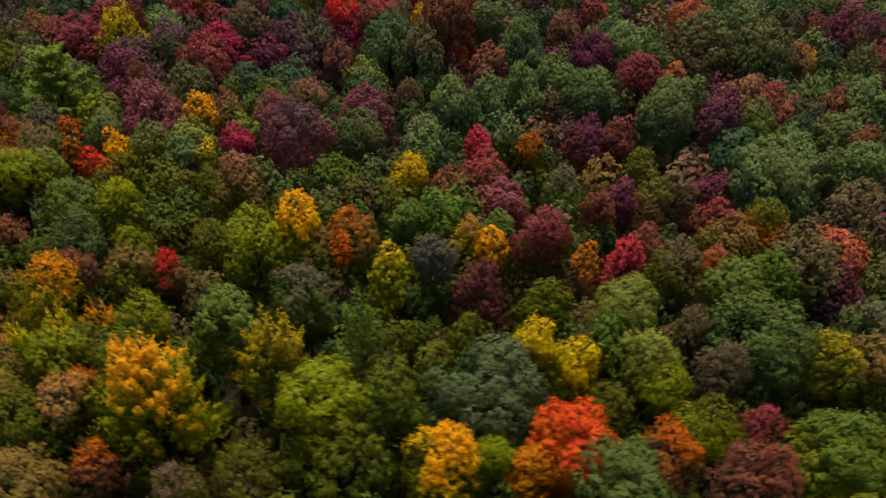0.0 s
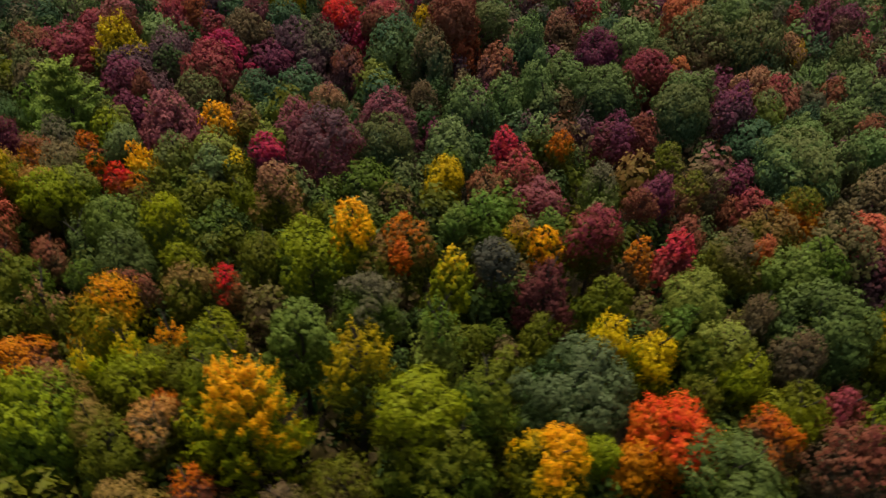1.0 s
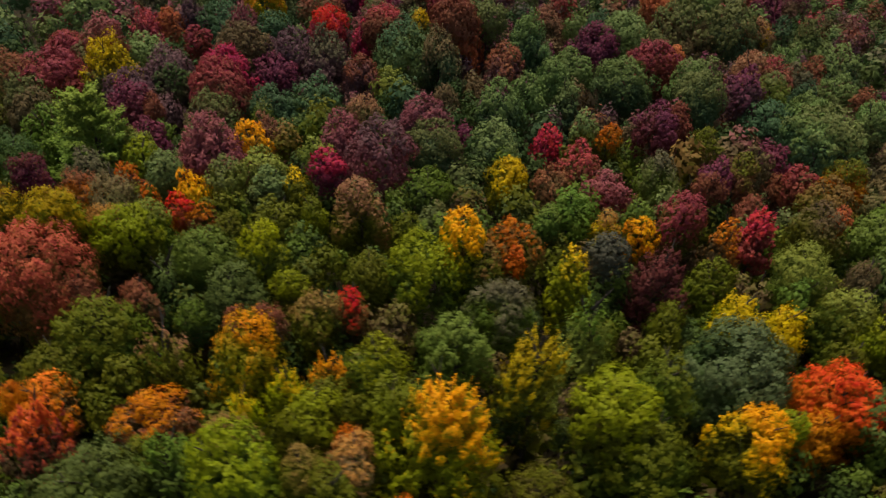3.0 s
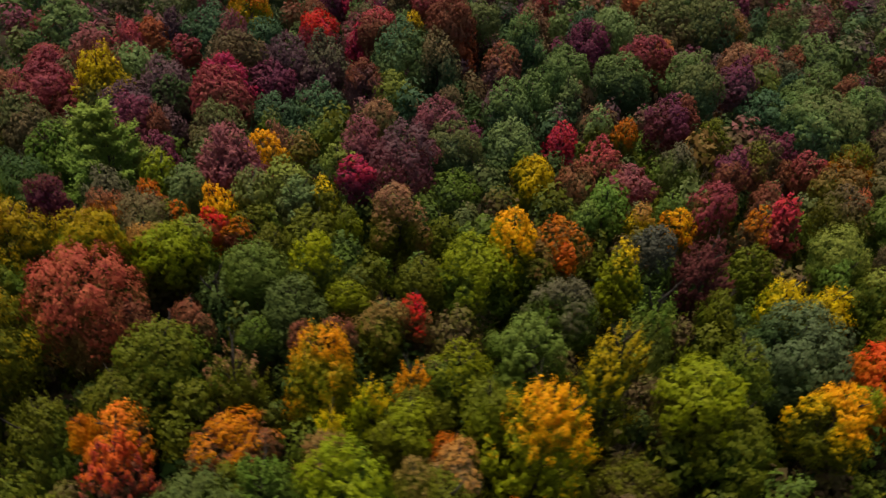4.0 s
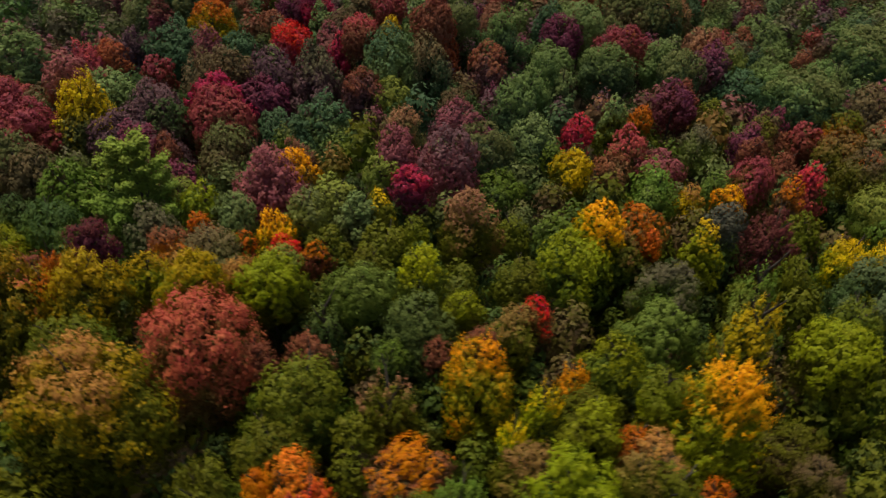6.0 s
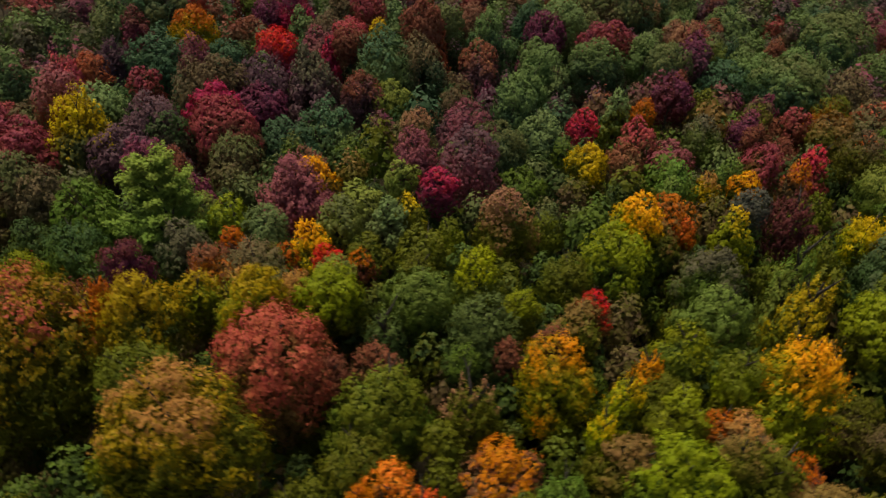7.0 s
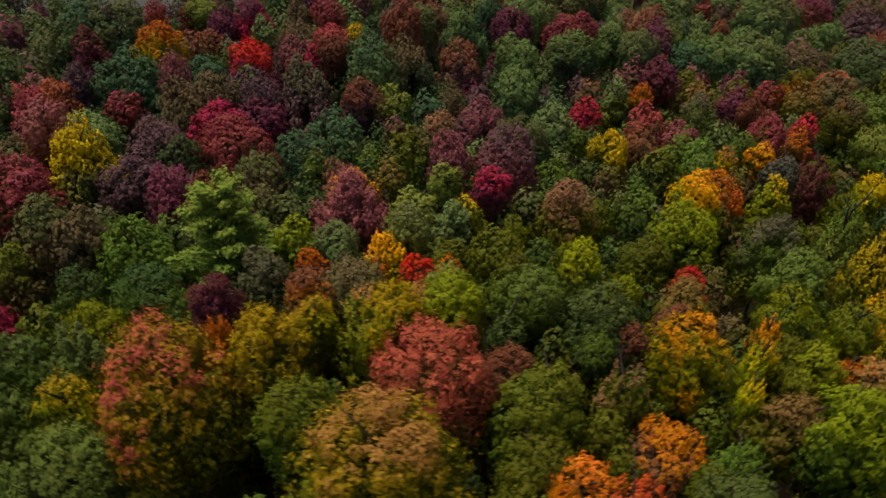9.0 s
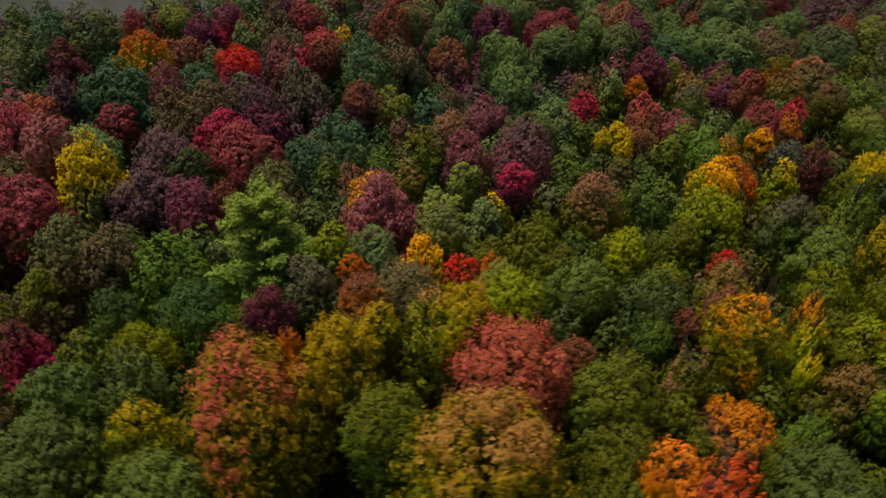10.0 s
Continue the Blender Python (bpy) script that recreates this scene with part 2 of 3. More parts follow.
    # larger sprays that close the crown behind the tufts
    m = int((inner + 2.0 * fuzz + 1.5 * (shape == "tall")) * n)
    k = rng.integers(0, n, m)
    deep = heart + (at[k] - heart) * rng.uniform(0.58, 0.88 + 0.06 * fuzz, (m, 1)) + rng.normal(size=(m, 3)) * 0.5 * gap
    dv, df = leaf_sprays(deep, face[k], 2.0 * size, rng, 0.22, 0.46)
    v, f = np.concatenate([v, dv]), np.concatenate([f, df + len(v)])
    # the outermost tufts end at the crown's half width and height
    v[:, :2] *= r / np.quantile(np.hypot(v[:, 0], v[:, 1]), 0.92)
    v[:, 2] += 1.05 * r - v[:, 2].max()
    return v, f


def crown_mesh(*how):
    return mesh_of("crown", *crown_leaves(*how))


def pine_mesh(r, high, seed):
    """A pine's crown: whorls of broad level boughs, each a fan of upswept plumes of needles."""
    rng = np.random.default_rng(seed)
    place, out, grain = [], [], []
    foot = r * 1.05 - high
    z = foot
    while z < r * 1.05 - 0.4:
        u = (z - foot) / high
        reach = 1.18 * r * (1 - u) ** 0.8 + 0.5
        turn = rng.uniform(0, 6.28)
        for b in range(5):
            a, long = turn + b * 1.26 + rng.uniform(-0.3, 0.3), reach * rng.uniform(0.72, 1.15)
            way = np.array([math.cos(a), math.sin(a), 0.12 + 0.5 * u])
            side = np.array([-math.sin(a), math.cos(a), 0])
            for k in range(int(8.0 * long) + 4):
                s = rng.uniform(0.25, 1.0)
                at = way * s * long + side * rng.uniform(-0.42, 0.42) * (1.2 - s) * long + np.array([0, 0, z + rng.uniform(-0.1, 0.15)])
                plume = unit(way * 0.8 + side * rng.uniform(-0.5, 0.5) + np.array([0, 0, 0.6]))
                m = 26
                w = rng.normal(size=(m, 3)) * np.array([0.20, 0.20, 0.09])
                place.append(at + w + plume * rng.uniform(-0.3, 0.7, (m, 1)))
                out.append(unit(w + np.array([0, 0, 0.7])))
                grain.append(np.repeat(plume[None], m, 0))
        z += rng.uniform(1.15, 1.5) * (1 - 0.35 * u)
    return mesh_of("crown", *leaf_sprays(np.concatenate(place), np.concatenate(out), 0.30, rng, 0.25, 0.26, np.concatenate(grain)))


def branch(bm, a, b, ra, rb, sides=6):
    """A tapered round stem from a to b."""
    a, b = Vector(a), Vector(b)
    q = (b - a).to_track_quat("Z", "Y")
    rings = []
    for p, rad in ((a, ra), (b, rb)):
        rings.append([bm.verts.new(p + q @ Vector((rad * math.cos(2 * math.pi * i / sides), rad * math.sin(2 * math.pi * i / sides), 0))) for i in range(sides)])
    for i in range(sides):
        bm.faces.new((rings[0][i], rings[0][(i + 1) % sides], rings[1][(i + 1) % sides], rings[1][i]))


def stem_meshes(r, high, seed):
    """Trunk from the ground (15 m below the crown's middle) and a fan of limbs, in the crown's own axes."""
    rng = random.Random(seed)
    bm = bmesh.new()
    last, w = Vector((0, 0, -15.5)), 0.30
    branch(bm, last, last + Vector((0, 0, 0.7)), 0.45, w, 8)
    last = last + Vector((0, 0, 0.7))
    for i in range(5):
        nxt = Vector((rng.uniform(-0.2, 0.2), rng.uniform(-0.2, 0.2), -14.8 + (14.8 + 0.25 * high) * (i + 1) / 5))
        branch(bm, last, nxt, w, w * 0.76, 8)
        last, w = nxt, w * 0.76
    trunk = bpy.data.meshes.new("trunk")
    bm.to_mesh(trunk)
    bm.free()
    limbs = []
    for i in range(6):
        bm = bmesh.new()
        a, z = i * 2.4 + rng.uniform(-0.3, 0.3), high * (-0.52 + 0.12 * i)
        knee = Vector((0.28 * r * math.cos(a), 0.28 * r * math.sin(a), z + 0.14 * high))
        tip = Vector((0.46 * r * math.cos(a + 0.15), 0.46 * r * math.sin(a + 0.15), z + 0.24 * high))
        branch(bm, (0, 0, z), knee, 0.13, 0.08)
        branch(bm, knee, tip, 0.08, 0.03)
        branch(bm, knee, knee + Vector((0.14 * r * math.cos(a - 0.9), 0.14 * r * math.sin(a - 0.9), 0.10 * high)), 0.06, 0.02)
        limbs.append(bpy.data.meshes.new("limb"))
        bm.to_mesh(limbs[-1])
        bm.free()
    for me in (trunk, *limbs):
        me.materials.append(BARK)
        me.polygons.foreach_set("use_smooth", [True] * len(me.polygons))
    return trunk, limbs


# shape and size classes: half width, height, boughs, tufts, leaves a tuft, leaf size, how many sorts
SORTS = {
    ("round", "small"): (2.6, 7.0, 18, 135, 22, 0.27, 5), ("round", "mid"): (4.0, 10.0, 30, 245, 24, 0.29, 6), ("round", "big"): (5.8, 13.0, 42, 410, 26, 0.31, 3),
    ("broad", "small"): (2.6, 6.2, 16, 135, 22, 0.27, 3), ("broad", "mid"): (4.0, 8.6, 28, 245, 24, 0.29, 4), ("broad", "big"): (5.8, 11.5, 40, 410, 26, 0.31, 3),
    ("tall", "small"): (2.6, 8.4, 20, 140, 22, 0.27, 3), ("tall", "mid"): (4.0, 12.0, 34, 255, 24, 0.29, 4), ("tall", "big"): (5.8, 15.0, 46, 420, 26, 0.31, 3),
}
CROWNS = {}
for i, ((shape, grade), (r, high, boughs, tufts, per, size, sorts)) in enumerate(SORTS.items()):
    high *= 1.13
    for detail, more, fine in (("near", 1.30, 0.74), ("off", 0.95, 0.82)):
        CROWNS[shape, grade, detail] = [(r, high, crown_mesh(shape, r, high, int(boughs * 0.95), int(tufts * more * (1.5 if detail == "off" else 0.45 if shape == "tall" else 1.0)), int(per * more * (0.75 if detail == "off" else 2.0 if shape == "tall" else 1.0)), size * fine, 100 * i + s, (1.0, 0.6)[s % 2] if detail == "near" else (0.0, 0.5)[s % 2]), *stem_meshes(r, high, 100 * i + s))
                                        for s in range(sorts)]
CROWNS["pine", "big", "near"] = CROWNS["pine", "big", "off"] = [(4.6, 12.5, pine_mesh(4.6, 12.5, 7), *stem_meshes(2.0, 11.0, 7))]
SHAPES = {"round": "rounded", "broad": "broad", "tall": "upswept"}
planted, boles = [], []
dice = random.Random(11)


def sort_tones(tones):
    """"upper", "upper.lower" or "upper.middle.lower" as (upper, lower, middle, how far turned); a minus behind it: only the tips have turned."""
    each = tones.rstrip("-").split(".")
    return each[0], each[-1], each[1] if len(each) == 3 else "", -0.3 * tones.count("-")


def away(x, y):
    """How far a place lies from the forest's near edge."""
    return min(math.hypot(x - a, y - b) for a, b in ((0, 0), (-20, 0), (-40, 5), (-60, 13), (-80, 26), (-100, 46)))


def tree(tones, x, y, middle, r, shape="", grade=""):
    """A forest tree: leaf tones (upper.lower or upper.middle.lower), place, height of its crown's middle, half width of the crown."""
    top, low, mid, turned = sort_tones(tones)
    shape = shape or dice.choice(("round", "round", "round", "broad", "broad", "tall"))
    grade = grade or ("small" if r < 3.2 else "mid" if r < 4.9 else "big")
    r0, high, crown, trunk, limbs = dice.choice(CROWNS[shape, grade, "near" if away(x, y) < 58 else "off"])
    wide = r / r0 * dice.uniform(0.97, 1.05) * (1.08 if shape == "tall" else 1.0)
    tallness = wide * dice.uniform(0.95, 1.22)
    oval, foot = dice.uniform(0.88, 1.14), lie(x, y)
    lean = dice.uniform(-0.10, 0.10), dice.uniform(-0.10, 0.10)
    name = "pine_tree" if shape == "pine" else "tree"
    root = new(name)
    root.empty_display_size = 1
    root.matrix_basis = Matrix.LocRotScale((x, y, foot), Euler((0, 0, dice.uniform(0, 6.28))), None)
    leafy = "%s leaves" % WORDS[top] if top == low else "%s leaves over %s" % (WORDS[top], WORDS[low])
    tagged(root, "tiered pine with pale green feathery needles in dense forest" if shape == "pine" else "%s tree with %s in dense forest" % (SHAPES[shape], leafy),
           "tree", "forest trees")
    up = middle + 1.05 * (r - r0 * tallness) - foot
    for part, me, s in (("trunk", trunk, (wide, wide, up / 15.5)), ("crown", crown, (wide * oval, wide / oval, tallness)), *(("limb", me, (wide, wide, tallness)) for me in limbs)):
        ob = new(part, me)
        ob.parent = root
        ob.matrix_basis = Matrix.LocRotScale((0, 0, up), Euler((lean[0], lean[1], 0)) if part == "crown" else None, s)
        if part == "crown":
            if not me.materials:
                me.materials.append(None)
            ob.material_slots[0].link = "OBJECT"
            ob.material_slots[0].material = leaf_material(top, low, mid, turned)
    planted.append((x, y, r))
    boles.append((x, y, r, middle + 1.05 * r - high * tallness))
    return root


# ---- the trees of the forest ----
# pale over darker green pairs hold top light and side shade in their tones
tree("bz.og", -33.3, 30.2, 11.6, 3.3)
tree("br.og", -21.2, 30.6, 11.7, 2.3)
tree("sn.gn", 15.6, 31.3, 14.0, 4.0)
tree("rb.gb", 26.7, 32.1, 15.1, 3.8)
tree("yo.ye.og", 1.0, 32.9, 13.8, 3.6)
tree("or.rb.br", -29.6, 33.4, 9.9, 2.5)
tree("or", 8.6, 33.6, 12.5, 2.3)
tree("yg", 5.3, 33.7, 14.0, 1.7)
tree("og", -35.4, 34.3, 14.4, 2.9)
tree("or.br", 20.1, 34.4, 14.9, 2.6)
tree("og.br", -16.5, 34.7, 7.2, 3.8)
tree("og.gn", -7.8, 35.1, 11.2, 4.6)
tree("re.oc.or", 12.4, 35.9, 13.3, 4.0, "broad")
tree("bz.og", -37.3, 36.2, 15.7, 1.8)
tree("gn.yg", 36.1, 36.8, 12.0, 4.5)
tree("yg.gn", -42.7, 37.2, 15.6, 4.0)
tree("ta.br.og", -33.3, 37.6, 13.0, 2.6)
tree("yg.yg.og", -10.0, 37.7, 14.7, 3.9)
tree("og.yg", 24.6, 38.0, 14.1, 3.0)
tree("yo.yo.yg-", -25.1, 38.4, 16.0, 5.3, "tall")
tree("mr.rb", 30.6, 39.4, 12.5, 2.3)
tree("og.gn", -4.1, 39.8, 15.4, 2.8)
tree("og", 16.5, 40.1, 13.5, 2.2)
tree("or.br", -33.2, 40.2, 12.5, 2.0)
tree("sn.gn", -54.2, 40.7, 10.2, 4.5)
tree("bz.og", -43.1, 41.4, 12.9, 3.1)
tree("og.yg", -29.1, 41.7, 15.5, 2.6)
tree("sg.dn", 4.8, 42.0, 12.5, 5.5, "broad")
tree("yg.og", -36.2, 42.3, 13.8, 2.8)
tree("yg", 21.7, 42.4, 14.3, 2.5)
tree("go.go.og", -15.6, 43.1, 17.1, 3.1, "tall")
tree("gn.sn", -48.8, 43.3, 9.4, 3.5)
tree("br.gb", 27.4, 44.1, 15.5, 2.6)
tree("og", -51.6, 44.6, 8.8, 2.6)
tree("og", -34.6, 44.8, 11.7, 3.3)
tree("yf.og.gn", 20.7, 45.2, 14.2, 3.7)
tree("ye.li.yg", -38.3, 46.7, 13.9, 1.9, "tall")
tree("go.og.og-", 39.6, 46.7, 13.9, 3.3)
tree("yg.yg.gn", -29.8, 47.3, 14.6, 2.8)
tree("yo.yo.og", -34.4, 47.7, 13.9, 2.0)
tree("oc.co.br", -60.2, 47.5, 11.2, 3.5)
tree("bz.og", 44.0, 47.5, 13.2, 2.8)
tree("ye.ye.yg", 10.3, 49.1, 12.9, 2.7)
tree("ln.gn", -21.9, 48.7, 13.3, 3.8)
tree("or.rb.br-", -50.9, 48.8, 8.3, 3.7)
tree("sn.dn", 31.9, 48.7, 13.8, 5.3, "broad")
tree("gn.yf", -8.0, 48.6, 16.1, 3.1, "tall")
tree("bg.gn", 18.4, 50.0, 13.2, 2.7)
tree("br", 26.4, 50.2, 15.4, 1.9)
tree("og", 3.2, 50.8, 11.3, 2.7)
tree("oc.or.br", -60.4, 51.4, 10.3, 3.1)
tree("or.yo", -63.1, 52.0, 11.2, 1.5)
tree("yo.go.yg-", -41.7, 52.3, 13.5, 4.0, "round")
tree("yf.gn", 20.1, 52.6, 14.9, 3.5)
tree("og.gn", -67.5, 54.0, 9.4, 5.1)
tree("gb.gn", -14.9, 54.3, 12.7, 3.7)
tree("gb.gn", 47.4, 54.5, 12.1, 3.0)
tree("sa.og.og-", -49.9, 54.8, 12.3, 3.1)
tree("rb.br", -40.2, 55.0, 14.4, 2.1)
tree("bz.og.og", -35.1, 56.1, 13.1, 3.0)
tree("ln.gn", 32.0, 55.8, 15.5, 3.7)
tree("dr", 4.4, 56.2, 13.8, 3.4)
tree("og.gn", -60.6, 56.2, 9.2, 3.9)
tree("og", 12.3, 57.1, 10.6, 3.3)
tree("re.re.bz-", -31.3, 57.6, 13.0, 2.0, "round")
tree("rb", -43.3, 57.5, 12.4, 1.7)
tree("ye.yg.yg-", -6.0, 58.2, 14.1, 2.8, "tall")
tree("og.gn", -56.5, 58.9, 11.7, 4.6)
tree("gy", -1.2, 59.1, 15.3, 2.6)
tree("gn.dn", -47.5, 59.3, 12.2, 2.2)
tree("br.og", 26.8, 59.4, 16.0, 3.3)
tree("gn", 37.9, 59.6, 14.8, 2.9)
tree("so.or", 31.4, 60.8, 15.8, 1.6)
tree("oc.or", -11.8, 61.3, 14.4, 1.5)
tree("dr.mb", 48.1, 61.8, 11.1, 4.0)
tree("ta.go.og-", -73.5, 62.0, 16.4, 6.0, "round")
tree("yg.og", -37.6, 62.3, 12.6, 2.2)
tree("sn.dn", -43.3, 61.3, 13.2, 3.9)
tree("ln.gn", -47.1, 68.0, 13.6, 3.7)
tree("yg.yg.gn", -22.6, 62.5, 13.1, 5.0)
tree("or.br", 17.3, 62.5, 13.0, 2.4)
tree("yf", 92.4, 62.9, 11.5, 5.5)
tree("cr.mr", 22.4, 63.4, 13.5, 2.8)
tree("rb", -59.5, 64.0, 12.9, 2.3)
tree("og", -28.5, 64.2, 11.6, 3.3)
tree("yo.or.og", 5.9, 64.3, 13.6, 2.4)
tree("sg.gr", 69.1, 67.0, 12.5, 6.3, "broad")
tree("yg", -78.1, 64.7, 13.9, 1.9)
tree("rb.br", -54.0, 64.8, 10.6, 2.7)
tree("yo.ye.yg", -17.5, 64.2, 16.2, 3.2)
tree("br.of", 44.8, 65.6, 13.4, 4.2)
tree("or.bz.og-", -11.2, 63.9, 14.0, 3.6)
tree("mr.rb.og", 12.5, 66.2, 13.9, 3.9)
tree("co.co.bz", -63.9, 66.6, 15.0, 5.5, "broad")
tree("co.rb", 49.5, 67.2, 12.3, 3.9)
tree("li.yg.gn", -40.4, 66.9, 15.2, 3.2, "round")
tree("ln", 6.9, 67.9, 14.2, 2.1)
tree("bz.og", 36.6, 68.2, 12.5, 3.9)
tree("ln", -4.9, 69.0, 13.8, 2.0)
tree("rb", 91.3, 69.1, 11.5, 5.5)
tree("ta.ye.og", 3.1, 68.5, 12.7, 2.1)
tree("bg.gn", -1.2, 70.8, 13.7, 3.0)
tree("rb.sa", 26.9, 70.9, 10.6, 2.7)
tree("og.gn", -74.6, 71.6, 14.1, 4.0)
tree("og.or", 41.9, 71.6, 14.0, 3.5)
tree("yg.yg.og", -55.6, 71.7, 15.4, 3.3)
tree("og", -44.5, 71.8, 13.8, 2.5)
tree("rb", 20.1, 72.3, 14.5, 2.1)
tree("ta.or.og", -58.2, 74.0, 15.6, 2.0)
tree("go.yg.og", -62.5, 72.6, 17.4, 3.3)
tree("br.og", 56.5, 72.8, 12.3, 2.9)
tree("yf.yg.gn", -53.7, 74.2, 14.2, 3.2)
tree("sa.bz.og", -28.1, 76.4, 13.2, 4.2)
tree("mr.rb", 37.6, 75.2, 11.9, 2.7)
tree("ta.yg.og-", -63.0, 75.5, 15.4, 3.9)
tree("og", -22.1, 75.5, 9.6, 2.8)
tree("mb", 97.4, 75.7, 10.7, 7.4)
tree("og.br", -86.6, 75.8, 8.5, 2.6)
tree("br.gb", 55.8, 76.3, 13.0, 5.0)
tree("ma", 23.8, 76.2, 14.0, 2.8)
tree("or.rb.rb", -55.5, 83.4, 12.0, 2.5)
tree("re.co.or", -51.1, 81.1, 12.0, 2.1, "broad")
tree("or.rb.rb", -48.0, 79.3, 11.5, 2.2)
tree("rb", 36.0, 77.9, 9.7, 2.3)
tree("og.sa", 28.8, 78.0, 12.7, 3.3)
tree("cr.ma", -31.5, 86.5, 13.5, 2.7)
tree("dp.mr", 7.9, 78.8, 10.5, 3.6)
tree("og", -39.3, 78.9, 9.4, 4.2)
tree("go.go.og", -72.1, 79.1, 16.0, 3.8, "round")
tree("br", 32.0, 79.4, 13.2, 3.1)
tree("gb.ln", 16.7, 79.8, 13.0, 3.2)
tree("co.go.og-", -81.6, 80.0, 16.7, 6.6, "round")
tree("go.yg.og", -66.2, 80.1, 14.3, 2.7)
tree("og", -46.3, 80.2, 11.3, 2.7)
tree("og.yg", -34.4, 80.2, 10.7, 2.2)
tree("gr", 79.0, 80.3, 10.3, 6.1)
tree("ln.sn", -89.7, 81.0, 12.4, 3.9)
tree("or.ye", -76.0, 81.5, 14.6, 2.1)
tree("rb.br", 0.7, 81.5, 10.8, 3.2)
tree("ma", 37.9, 81.8, 12.2, 2.8)
tree("gr.of", 53.4, 82.1, 16.6, 3.9)
tree("br.of", -59.2, 82.7, 12.8, 4.1)
tree("or", -74.6, 83.1, 16.6, 1.3)
tree("of.gr.dg", 47.1, 83.2, 13.6, 6.3, "broad")
tree("ye.og", -5.5, 83.6, 11.2, 3.5)
tree("og", -56.2, 83.3, 12.2, 2.5)
tree("rb.or.br", -63.6, 84.8, 13.5, 3.2)
tree("pk.rb.br", 5.7, 83.9, 12.8, 3.5)
tree("yo.ye.og", -50.4, 87.1, 10.8, 3.3)
tree("gn.dn", -17.3, 85.6, 8.5, 4.2)
tree("lg.of", -39.7, 85.9, 11.0, 3.4)
tree("ye.og.og-", -36.1, 86.9, 10.8, 2.9)
tree("of.gr.dg", 85.9, 94.8, 13.0, 7.5, "broad")
tree("go.yg.og", -87.1, 87.2, 13.0, 3.1)
tree("og.br", 29.4, 88.3, 12.0, 3.4)
tree("of.yf", -45.7, 88.4, 12.4, 3.1)
tree("or.og", 12.5, 88.8, 14.4, 2.3)
tree("rb", -77.2, 89.4, 11.7, 2.7)
tree("ma.dr", 21.0, 90.1, 15.1, 3.8)
tree("mb.pm", -23.2, 90.2, 13.6, 5.4)
tree("or.rb.br", -59.0, 90.4, 11.6, 2.5)
tree("dr.ma", -71.0, 90.9, 13.6, 2.6)
tree("gr", 65.3, 92.0, 12.7, 3.4)
tree("lg", -54.2, 92.0, 11.6, 3.2)
tree("yf.of", -40.8, 92.2, 10.0, 4.1)
tree("lg.og", 9.6, 92.4, 14.5, 3.1)
tree("rb.dr", 25.9, 92.7, 14.5, 3.4)
tree("gb.dn", -64.4, 92.9, 12.1, 3.7)
tree("gr", 53.1, 93.1, 10.9, 5.4)
tree("sn.gn", -93.2, 93.3, 8.8, 5.4)
tree("sn.gn", -84.1, 94.1, 10.9, 4.2)
tree("yf", -32.8, 94.2, 11.8, 2.8)
tree("cr", 4.6, 94.8, 11.4, 3.0)
tree("yg.gn", -57.5, 95.2, 12.8, 3.0)
tree("of.dg", -14.1, 95.3, 10.7, 4.9)
tree("lg.dg", -4.1, 96.3, 10.3, 4.7)
tree("dp.dp.pm", -48.1, 96.3, 13.7, 5.1)
tree("dg", 47.9, 97.1, 9.2, 5.5)
tree("pm", -28.9, 97.4, 13.9, 3.6)
tree("sn.gn", -89.0, 97.7, 11.0, 3.8, "round")
tree("dn.gn", -75.0, 97.8, 11.9, 4.0)
tree("pi", -64.3, 98.8, 14.4, 6.6, "pine", "big")
tree("yg.og", -80.2, 99.0, 9.8, 3.4)
tree("rb", 69.0, 99.0, 13.4, 2.4)
tree("gr", 57.0, 99.2, 12.0, 3.4)
tree("yf.gr", -60.0, 102.0, 10.5, 3.5)
tree("yo.of", -43.0, 102.8, 10.2, 3.6)
tree("of.dg", 36.6, 103.1, 13.6, 4.9)
tree("sa.of", -24.2, 103.5, 14.0, 3.4)
tree("pm.mb", -14.3, 103.4, 11.7, 5.0)
tree("of.yf", 52.3, 104.2, 14.6, 2.9)
tree("ma.mb", 46.3, 104.4, 14.0, 4.5)
tree("gr.of", 67.5, 104.9, 10.8, 5.2)
tree("dg", 60.5, 104.9, 12.0, 3.3)
tree("gn", -72.1, 106.1, 11.9, 4.7)
tree("dn.gn", -79.0, 106.3, 9.5, 3.4)
tree("dr.cr", -88.5, 106.6, 12.1, 2.9)
tree("ma", -58.9, 106.7, 9.6, 3.6)
tree("gr.dg", -0.4, 107.4, 12.4, 4.6)
tree("sa", -40.4, 109.0, 8.8, 3.2)
tree("sa.rb", 51.8, 110.7, 14.2, 4.7)
tree("gr", 39.2, 111.3, 13.1, 4.4)
tree("lg.dg", 14.5, 112.0, 10.6, 4.5)
tree("gr", 6.8, 112.2, 12.0, 4.2)
tree("gr.dg", 26.4, 112.3, 12.3, 5.7)
tree("br", -75.8, 112.5, 13.0, 3.5)
tree("mr.sa", 58.6, 112.6, 12.7, 4.7)
tree("lg.gr", 43.8, 113.5, 14.2, 3.0)
tree("gb", 65.3, 113.9, 11.2, 3.9)
tree("og.br", -83.1, 114.3, 10.8, 3.2)
tree("rb", -58.8, 114.4, 12.2, 2.3)
tree("gr", 12.9, 115.3, 14.0, 3.5)
tree("br", -7.9, 116.1, 9.3, 3.5)
tree("of.br", -49.7, 116.4, 8.4, 5.6)
tree("of.br", -78.1, 116.5, 13.1, 4.6)
tree("ma.pm", -62.5, 117.0, 12.0, 3.9)
tree("sa", 56.3, 117.3, 13.4, 3.2)
